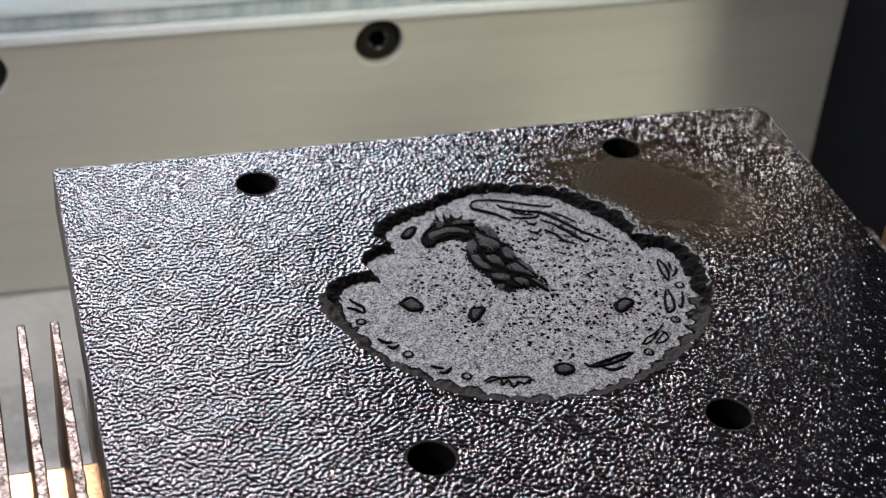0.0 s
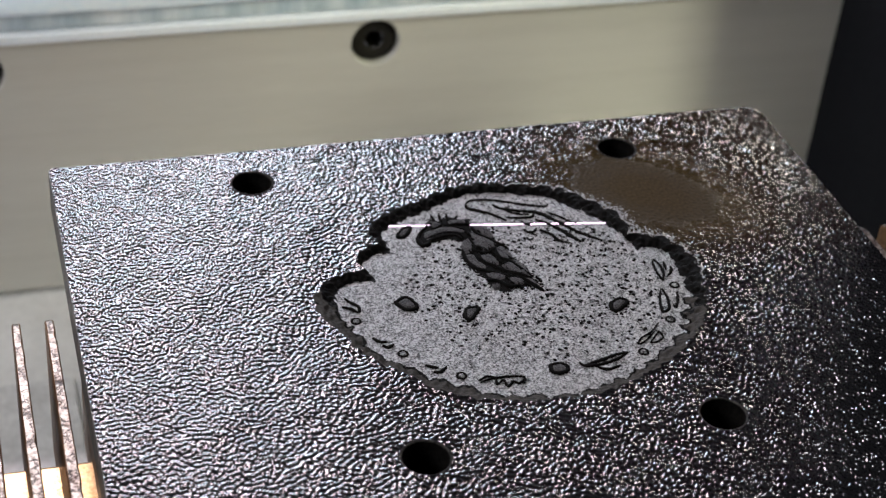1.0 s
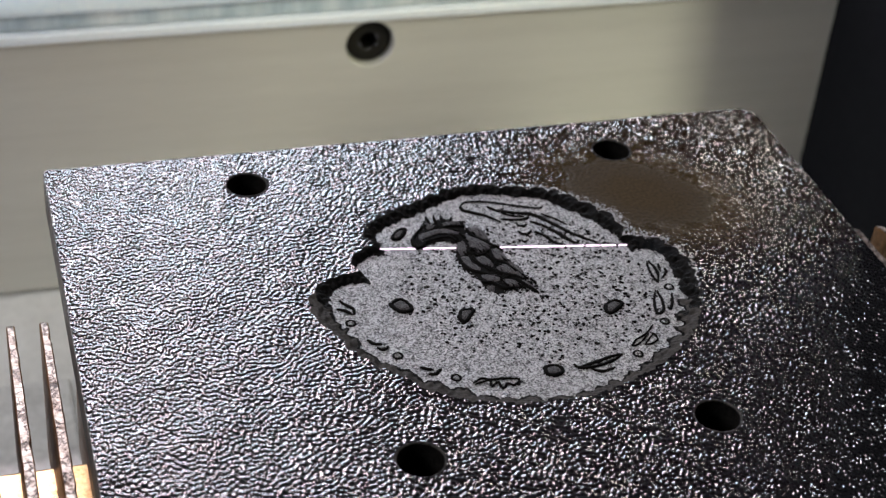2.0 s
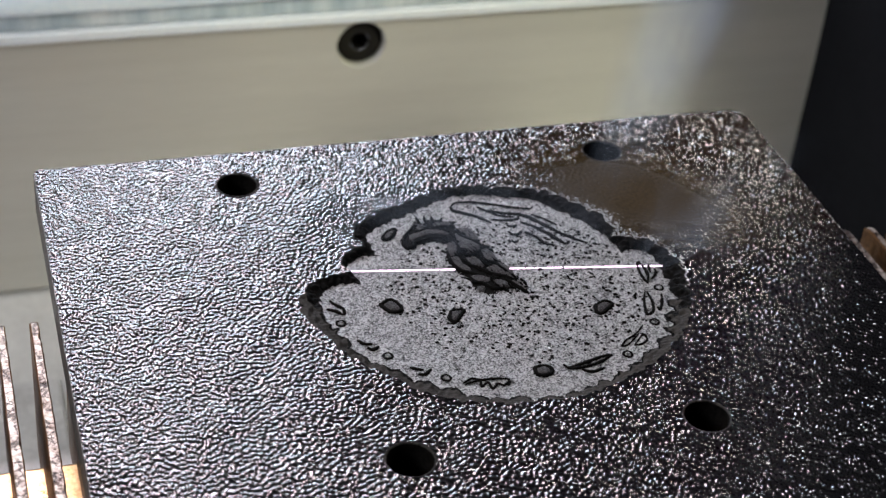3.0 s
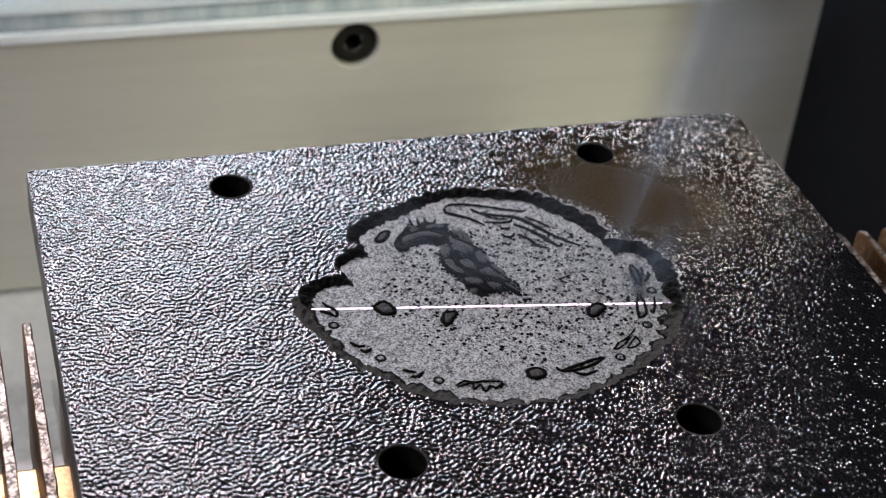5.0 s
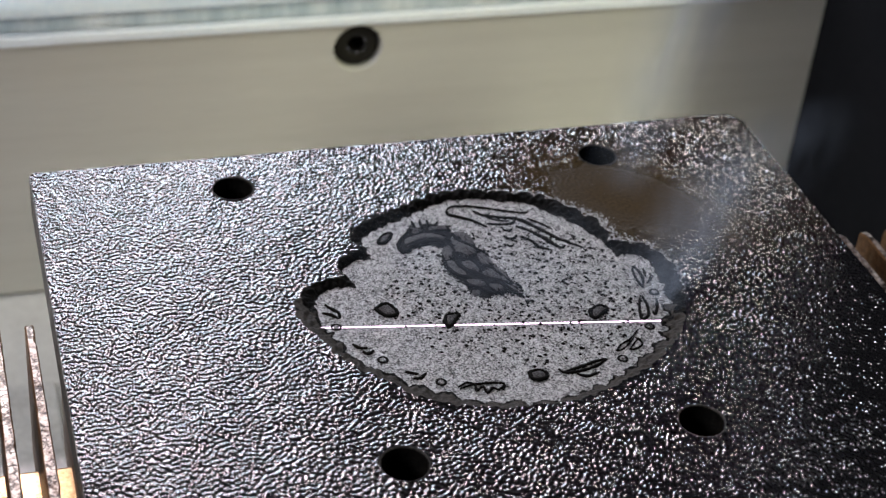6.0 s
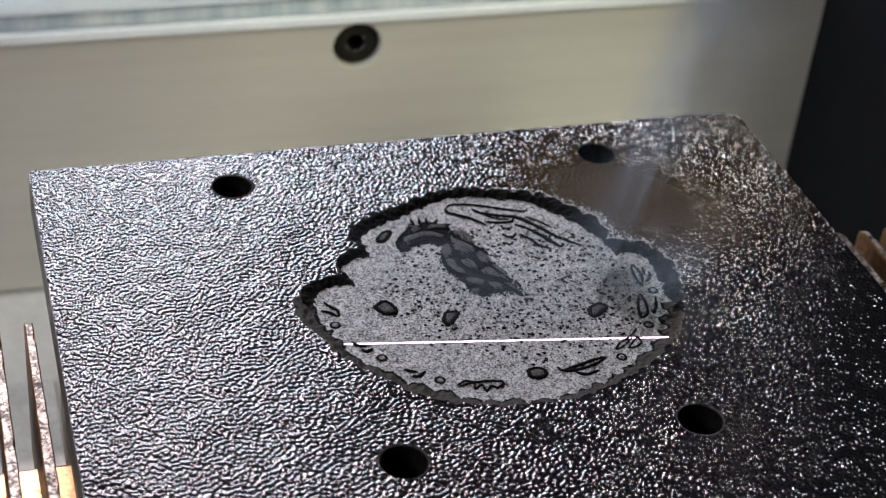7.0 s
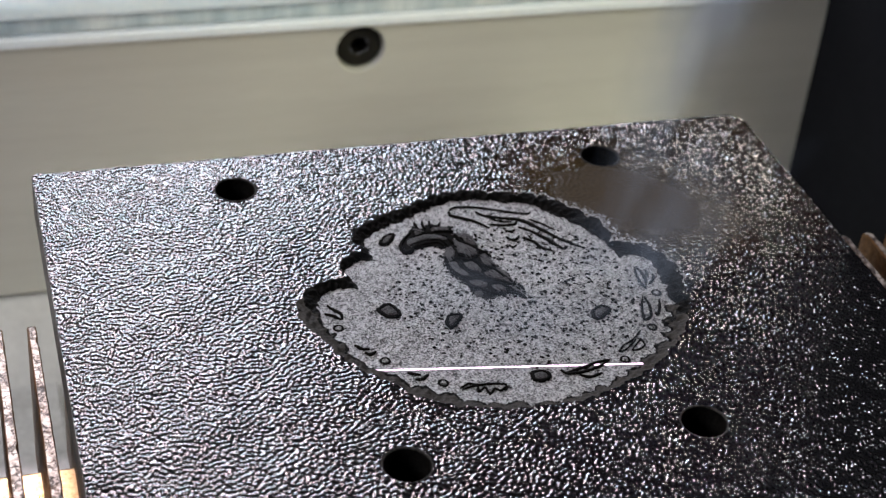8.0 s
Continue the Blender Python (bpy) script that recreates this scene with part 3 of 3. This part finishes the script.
    # small ringed beads
    for x, y in [(-18.6, -37.3), (-14.8, -44.1), (-9.4, -49.1), (21.3, -37.7), (18.1, -44.0), (12.6, -49.1)]:
        bm = ring_bm([(0.70, -0.05), (0.62, 0.10), (0.48, 0.14), (0.34, -0.03)], 16, (x, y, -DEPTH))
        bmesh.ops.scale(bm, vec=(MM, MM, MM), verts=bm.verts[:])
        bead = part("bead_relief", bm, M_SOOT_HOLE, plate, "small dark ring round a bare bead")
        bm = ring_bm([(0.36, -0.05), (0.30, 0.12), (0.16, 0.18)], 12, (x, y, -DEPTH), True)
        bmesh.ops.scale(bm, vec=(MM, MM, MM), verts=bm.verts[:])
        part("bead_centre", bm, M_FLOOR, bead, "bare grey metal bead")
    # larger nuggets with a sooty outline
    for pts in (
        [(-13.4, -34.6), (-11.7, -33.8), (-10.8, -35.3), (-10.9, -36.4), (-12.3, -36.5), (-13.1, -35.4)],
        [(-5.4, -37.4), (-4.5, -37.3), (-3.6, -37.5), (-4.5, -38.7), (-5.5, -39.8), (-6.0, -38.9)],
        [(12.0, -39.7), (13.2, -39.0), (14.0, -39.0), (14.5, -39.7), (13.4, -40.7), (12.2, -41.5), (11.7, -41.0)],
        [(0.9, -49.3), (2.1, -49.1), (3.0, -49.7), (2.8, -50.7), (1.6, -51.0), (0.8, -50.5)],
        [(-9.4, -21.4), (-8.5, -20.3), (-7.2, -19.8), (-7.8, -21.1), (-8.8, -22.1), (-9.5, -22.0)],
    ):
        x, y = sum(p for p, _ in pts) / len(pts), sum(q for _, q in pts) / len(pts)
        pts = [(x + 0.85 * (p - x), y + 0.85 * (q - y)) for p, q in pts]
        bm = bmesh.new()
        add_mound(bm, [(x + (p - x) * 0.9, y + (q - y) * 0.9) for p, q in pts], 0.3)
        bmesh.ops.recalc_face_normals(bm, faces=bm.faces[:])
        nugget = part("nugget_relief", bm, M_RELIEF, plate, "raised pebble-like relief with a sooty outline")
        bm = bmesh.new()
        add_ridge(bm, list(pts) + [pts[0]], 0.6, 0.26, False)
        bmesh.ops.recalc_face_normals(bm, faces=bm.faces[:])
        part("nugget_outline", bm, M_SOOT_HOLE, nugget)
    # dark pits scattered over the floor
    bm = bmesh.new()
    rng = random.Random(4)
    made = 0
    while made < 760:
        a, r = rng.uniform(0, 360), 17.5 * math.sqrt(rng.random())
        x, y = CX + 3.5 + r * math.cos(radians(a)), CY + 0.5 + 0.8 * r * math.sin(radians(a))
        if math.hypot(x - CX, y - CY) > 18 or rng.random() < 0.4 * (abs(x - 8) / 18) or rng.random() < 0.5 * max(0, (-40 - y) / 10):
            continue
        made += 1
        s = rng.choice((0.16, 0.21, 0.26, 0.31)) * rng.uniform(0.7, 1.2)
        ring = [bm.verts.new(((x + s * rng.uniform(0.8, 1.2) * math.cos(k * 1.047)) * MM, (y + s * rng.uniform(0.8, 1.2) * math.sin(k * 1.047)) * MM, (-DEPTH - 0.02) * MM)) for k in range(6)]
        tip = bm.verts.new((x * MM, y * MM, (-DEPTH + 0.16) * MM))
        for k in range(6):
            bm.faces.new((ring[k], ring[(k + 1) % 6], tip))
    tagged(part("pitting", bm, M_SOOT_HOLE, plate, "scattered dark pits"), kind="stuff")


PLATE = build_plate()
build_relief(PLATE)


# ---- finned block under the plate ----
def build_block():
    block = thing("finned_block", "scorched brass block with upright fins under the plate", "heat sink")
    part("base", box_bm(-0.080, 0.080, -0.095, -0.0335, -0.079, -0.020, 0.0006), M_WEB, block)
    rng = random.Random(9)
    for i in range(-6, 33):
        x = -52.4 + 3.871 * i
        bm = bmesh.new()
        ys = [-23.0 - 0.9 * k for k in range(60)]
        rows = []
        for k, y in enumerate(ys):
            w = 0.52 + 0.16 * min(1, k / 30)
            chip = 0.3 * rng.random() if rng.random() < 0.15 else 0.0
            jl, jr = rng.uniform(-0.03, 0.03), rng.uniform(-0.03, 0.03)
            zt = -6.03 - 0.5 * max(0, 1 - k / 2) ** 2 - 0.02 * rng.random()
            rows.append([bm.verts.new((u * MM, y * MM, z * MM)) for u, z in ((x - 0.75, -27), (x - w + jl, zt - 0.25), (x - w + 0.16 + jl, zt), (x + w - 0.16 - chip + jr, zt), (x + w - chip * 1.3 + jr, zt - 0.25), (x + 0.75, -27))])
        tops = []
        for a, b in zip(rows, rows[1:]):
            for c in range(5):
                f = bm.faces.new((a[c], b[c], b[c + 1], a[c + 1]))
                if c == 2:
                    tops.append(f)
        bm.faces.new(rows[0])
        bm.faces.new(rows[-1][::-1])
        bmesh.ops.recalc_face_normals(bm, faces=bm.faces[:])
        for f in bm.faces:
            if f.normal.z > 0.6:
                f.material_index = 1
        ob = part("fin", bm, M_COPPER, block)
        ob.data.materials.append(M_FINTOP)
    return block


build_block()

# ---- machine bed round it ----
WALL_Y, WALL_TOP, PAN_Z = 0.080, -0.0248, -0.0793


def wall_with_holes(x0, x1, z0, z1, y, depth, holes, r):
    bm = bmesh.new()
    edges = []

    def loop(pts):
        vs = [bm.verts.new((x, y, z)) for x, z in pts]
        for a, b in zip(vs, vs[1:] + vs[:1]):
            edges.append(bm.edges.new((a, b)))
    loop([(x0, z0), (x1, z0), (x1, z1), (x0, z1)])
    for hx, hz in holes:
        loop([(hx + r * math.cos(2 * math.pi * k / 32), hz + r * math.sin(2 * math.pi * k / 32)) for k in range(32)])
    bmesh.ops.triangle_fill(bm, use_beauty=True, use_dissolve=False, edges=edges)
    ext = bmesh.ops.extrude_face_region(bm, geom=bm.faces[:])
    bmesh.ops.translate(bm, vec=(0, depth, 0), verts=[v for v in ext["geom"] if isinstance(v, bmesh.types.BMVert)])
    bmesh.ops.recalc_face_normals(bm, faces=bm.faces[:])
    return bm


SCREWS = ((0.0154, -0.0300), (-0.0566, -0.0308))
wall = thing("wall_back", "satin aluminium back plate of the machine bed", "wall", kind="structure")
part("back_sheet", wall_with_holes(-0.30, 0.113, PAN_Z + 0.001, WALL_TOP, WALL_Y, 0.006, SCREWS, 0.0047), M_ALU, wall)
for sx, sz in SCREWS:
    s = thing("socket_screw", "dark recessed socket-head screw in the aluminium plate", "screw", "screws of the back plate")
    bm = ring_bm([(4.58, -2.6), (4.4, -1.5), (4.0, -1.2), (2.0, -1.2), (1.85, -1.35)], 32, (0, 0, 0), False)
    bmesh.ops.scale(bm, vec=(MM, MM, MM), verts=bm.verts[:])
    part("screw_head", bm, M_SCREW, s)
    bm = ring_bm([(1.9, -1.3), (1.75, -3.3)], 6, (0, 0, 0), True)
    bmesh.ops.scale(bm, vec=(MM, MM, MM), verts=bm.verts[:])
    # shade inside the socket put into a black colour
    part("hex_socket", bm, M_SOOT_HOLE, s)
    bm = ring_bm([(5.15, 0.01), (5.0, 0.10), (4.75, 0.02), (4.6, -0.35), (4.59, -3.0)], 40)
    bmesh.ops.scale(bm, vec=(MM, MM, MM), verts=bm.verts[:])
    part("bore_rim", bm, M_ALU, s, "bright bevelled rim of the bore")
    s.matrix_world = pose(sx, WALL_Y, sz, 90, 0, 0)

pan = thing("floor", "pale aluminium floor of the machine bed", "floor", kind="structure")
part("pan_sheet", box_bm(-0.30, 0.113, -0.30, 0.086, PAN_Z - 0.004, PAN_Z), M_FLOORPAN, pan)
part("scuffed_sheet", box_bm(-0.30, -0.0455, -0.30, 0.0525, PAN_Z, PAN_Z + 0.0008, 0.0002, 1), M_SCUFF, pan, "scuffed aluminium sheet")
part("scuffed_sheet", box_bm(-0.0449, 0.10, -0.30, 0.0525, PAN_Z, PAN_Z + 0.0008, 0.0002, 1), M_SCUFF, pan, "scuffed aluminium sheet")

rail = thing("edge_rail", "pale anodised rail with a blue-grey groove along the back plate", "rail", kind="structure")
part("lower_lip", box_bm(-0.30, 0.113, WALL_Y - 0.0012, WALL_Y + 0.006, WALL_TOP, WALL_TOP + 0.0019, 0.0003), M_LIP, rail)
part("groove", box_bm(-0.30, 0.113, WALL_Y + 0.0006, WALL_Y + 0.0058, WALL_TOP + 0.00195, WALL_TOP + 0.0051), M_RAILBAND, rail)
part("upper_lip", box_bm(-0.30, 0.113, WALL_Y - 0.0008, WALL_Y + 0.006, WALL_TOP + 0.00515, WALL_TOP + 0.0098, 0.0008), M_RAIL, rail)

side = thing("wall_side", "black side panel of the machine with unseen light-blocking sheets", "panel", kind="structure")
part("panel_and_blocker", box_bm(0.1130, 0.1190, 0.040, 0.30, PAN_Z, 0.045, 0.0005), M_DARKPANEL, side)
# unseen riser added to keep the corner glints off the plate's front
part("lamp_blocker", box_bm(0.1130, 0.1190, 0.040, 0.068, 0.0452, 0.14, 0.0005), M_DARKPANEL, side)
# two more unseen sheets, added in front to block the yellowish lamp
part("panel_and_blocker", box_bm(0.1130, 0.1190, -0.0695, -0.016, PAN_Z, 0.050, 0.0005), M_DARKPANEL, side)
part("panel_and_blocker", box_bm(0.1130, 0.1190, -0.20, -0.070, PAN_Z, 0.205, 0.0005), M_DARKPANEL, side)

# ---- the room around ----
room = thing("wall_room", "dim workshop walls around the machine", "wall", kind="structure")
part("room_floor", box_bm(-0.75, 0.75, -0.75, 0.75, -0.32, -0.30), M_ROOM, room)
part("room_wall", box_bm(-0.77, -0.75, -0.75, 0.75, -0.30, 0.80), M_ROOM, room)
part("room_wall", box_bm(0.75, 0.77, -0.75, 0.75, -0.30, 0.80), M_ROOM, room)
part("room_wall", box_bm(-0.75, 0.75, -0.77, -0.75, -0.30, 0.80), M_ROOM, room)
part("room_wall", box_bm(-0.75, 0.75, 0.75, 0.77, -0.30, 0.80), M_ROOM, room)
tagged(part("ceiling", box_bm(-0.77, 0.77, -0.77, 0.77, 0.80, 0.82), M_ROOM, None, "dim workshop ceiling"), category="ceiling", kind="structure")
part("machine_table", box_bm(-0.35, 0.20, -0.35, 0.15, -0.30, PAN_Z - 0.004), M_DARKPANEL, room)

# ---- laser line ----
laser = thing("laser_line", "thin pink-white glowing laser scan line on the metal", "laser line")
bm = box_bm(-0.0245, 0.0245, -0.00010, 0.00010, -0.00003, 0.00006, 0.00002, 1)
part("spark_line", bm, M_LASER, laser)

# ---- smoke ----
def smoke_material(name, strength, scale):
    """Thin bluish smoke: soft at its borders, torn by noise."""
    m = bpy.data.materials.new(name)
    m.use_nodes = True
    nt = m.node_tree
    nt.nodes.clear()
    out = nt.nodes.new("ShaderNodeOutputMaterial")
    mix = nt.nodes.new("ShaderNodeMixShader")
    clear = nt.nodes.new("ShaderNodeBsdfTransparent")
    body = nt.nodes.new("ShaderNodeBsdfTranslucent")
    lit = nt.nodes.new("ShaderNodeBsdfDiffuse")
    both = nt.nodes.new("ShaderNodeMixShader")
    body.inputs[0].default_value = lit.inputs[0].default_value = (0.50, 0.61, 0.76, 1)
    nt.links.new(body.outputs[0], both.inputs[1])
    nt.links.new(lit.outputs[0], both.inputs[2])
    uv = nt.nodes.new("ShaderNodeUVMap")
    sep = nt.nodes.new("ShaderNodeSeparateXYZ")
    nt.links.new(uv.outputs[0], sep.inputs[0])

    def op(kind, a, b):
        n = nt.nodes.new("ShaderNodeMath")
        n.operation, n.use_clamp = kind, kind != "SUBTRACT"
        for k, q in enumerate((a, b)):
            if isinstance(q, (int, float)):
                n.inputs[k].default_value = q
            else:
                nt.links.new(q, n.inputs[k])
        return n.outputs[0]

    def hump(q):
        return op("MULTIPLY", op("MULTIPLY", q, op("SUBTRACT", 1.0, q)), 4.0)
    n = noise_node(nt, scale, 4, 0.6, (1.4, 1.4, 0.45))
    torn = ramp_node(nt, n.outputs["Fac"], [(0.36, (0, 0, 0)), (0.74, (1, 1, 1))])
    soft = op("MULTIPLY", op("POWER", hump(sep.outputs[0]), 1.6), op("POWER", hump(sep.outputs[1]), 0.9))
    dens = op("MULTIPLY", op("MULTIPLY", soft, torn.outputs["Color"]), strength)
    nt.links.new(dens, mix.inputs[0])
    nt.links.new(clear.outputs[0], mix.inputs[1])
    nt.links.new(both.outputs[0], mix.inputs[2])
    nt.links.new(mix.outputs[0], out.inputs[0])
    return m


M_SMOKE = smoke_material("thin_smoke", 0.22, 75)
M_HAZE = smoke_material("low_smoke_haze", 0.12, 70)


def smoke_sheet(width, height, lean, curl, seed, flat=False):
    """A billowing sheet that widens upwards (or lies flat), with a UV map for its soft borders."""
    rng = random.Random(seed)
    p1, p2 = rng.uniform(0, 6), rng.uniform(0, 6)
    bm = bmesh.new()
    uv = bm.loops.layers.uv.new("UVMap")
    nu, nv = 14, 22
    grid = []
    for j in range(nv + 1):
        v = j / nv
        row = []
        for i in range(nu + 1):
            u = i / nu
            w = width * (0.35 + 0.65 * v) if not flat else width
            x = (u - 0.5) * w + lean * v ** 1.4 + curl * 0.35 * math.sin(p1 + 4.5 * v)
            d = curl * math.sin(p2 + 5 * u + 3.2 * v)
            row.append((bm.verts.new((x * MM, d * MM, v * height * MM) if not flat else (x * MM, (v - 0.5) * height * MM, 0.35 * d * MM)), (u, v)))
        grid.append(row)
    for j in range(nv):
        for i in range(nu):
            q = (grid[j][i], grid[j][i + 1], grid[j + 1][i + 1], grid[j + 1][i])
            f = bm.faces.new([a for a, _ in q])
            f.smooth = True
            for loop, (_, c) in zip(f.loops, q):
                loop[uv].uv = c
    return bm


WISPS = []
for k in range(9):
    wisp = thing("smoke_wisp", "thin bluish smoke wisp rising from the laser cut", "smoke", "rising smoke")
    r = random.Random(40 + k)
    for n in range(3):
        sheet = part("smoke_sheet", smoke_sheet(r.uniform(14, 24), r.uniform(38, 48), r.uniform(8, 16), r.uniform(1.5, 3.5), 100 * k + n), M_SMOKE, wisp)
        sheet.location = (r.uniform(-3, 3) * MM, r.uniform(-2.5, 2.5) * MM, r.uniform(-2, 2) * MM)
    WISPS.append((wisp, r.uniform(13, 21), r.uniform(-3, 3)))
haze = thing("smoke_haze", "faint low bluish smoke haze over the engraving", "smoke")
for n in range(2):
    sheet = part("smoke_sheet", smoke_sheet(40, 20, 0, 3, 7 + n, True), M_HAZE, haze)
    sheet.location = (0, 1.5 * n * MM, 1.4 * n * MM)


def motions():
    rows = ((0.0, -12.9), (0.2, -14.9), (0.4, -17.0), (0.6, -18.3), (0.8, -19.6), (1.0, -20.8), (1.5, -23.0), (2.0, -25.4), (2.5, -27.7), (3.0, -29.9), (3.5, -31.7), (4.0, -33.5), (4.5, -35.3), (5.0, -37.0), (5.5, -38.6), (6.0, -40.2), (6.5, -41.9), (7.0, -43.7), (7.5, -45.8), (8.0, -48.0))
    walk(laser, [(t, pose(0.0015, (y - 0.23) * MM, -DEPTH * MM, 0, 0, -8.7)) for t, y in rows])
    line = lambda t: float(np.interp(t, [a for a, _ in rows], [b for _, b in rows]))
    # each wisp waits below the plate, comes up through the cut and drifts off over the back plate
    for k, (wisp, x, dy) in enumerate(WISPS):
        t0 = 1.75 + 0.68 * k
        y = max(line(t0) - 2, -36.0) + dy
        keys = [(0.0, pose(x * MM, y * MM, -0.056, 0, 0, -17))]
        for dt, z, dx, back in ((0.0, -54, 0, 0), (0.6, -26, 0.5, 0.5), (1.2, 0, 2, 2), (1.9, 30, 6, 6), (2.8, 72, 13, 14), (3.6, 112, 20, 22)):
            if t0 + dt < 7.95:
                keys.append((t0 + dt, pose((x + dx) * MM, (y + back) * MM, z * MM, 0, 0, -17 + 5 * dt)))
        last = keys[-1]
        if last[0] < 7.5 or k < 4:
            end = last[1].copy()
        else:
            end = last[1] @ Matrix.Translation((0, 0, 0.04 * (8.0 - last[0])))
        walk(wisp, keys + [(8.0, end)])
    walk(haze, [(0.0, pose(0.002, -0.026, -0.004, 0, 0, -8)), (2.0, pose(0.002, -0.022, -0.004, 0, 0, -8)), (2.7, pose(0.002, -0.022, 0.0008, 0, 0, -8))] + [(t, pose(0.003, (line(t) + 9) * MM, 0.0012, 0, 0, -8)) for t in (3.5, 4.5, 5.5, 6.5, 7.2, 8.0)])


motions()
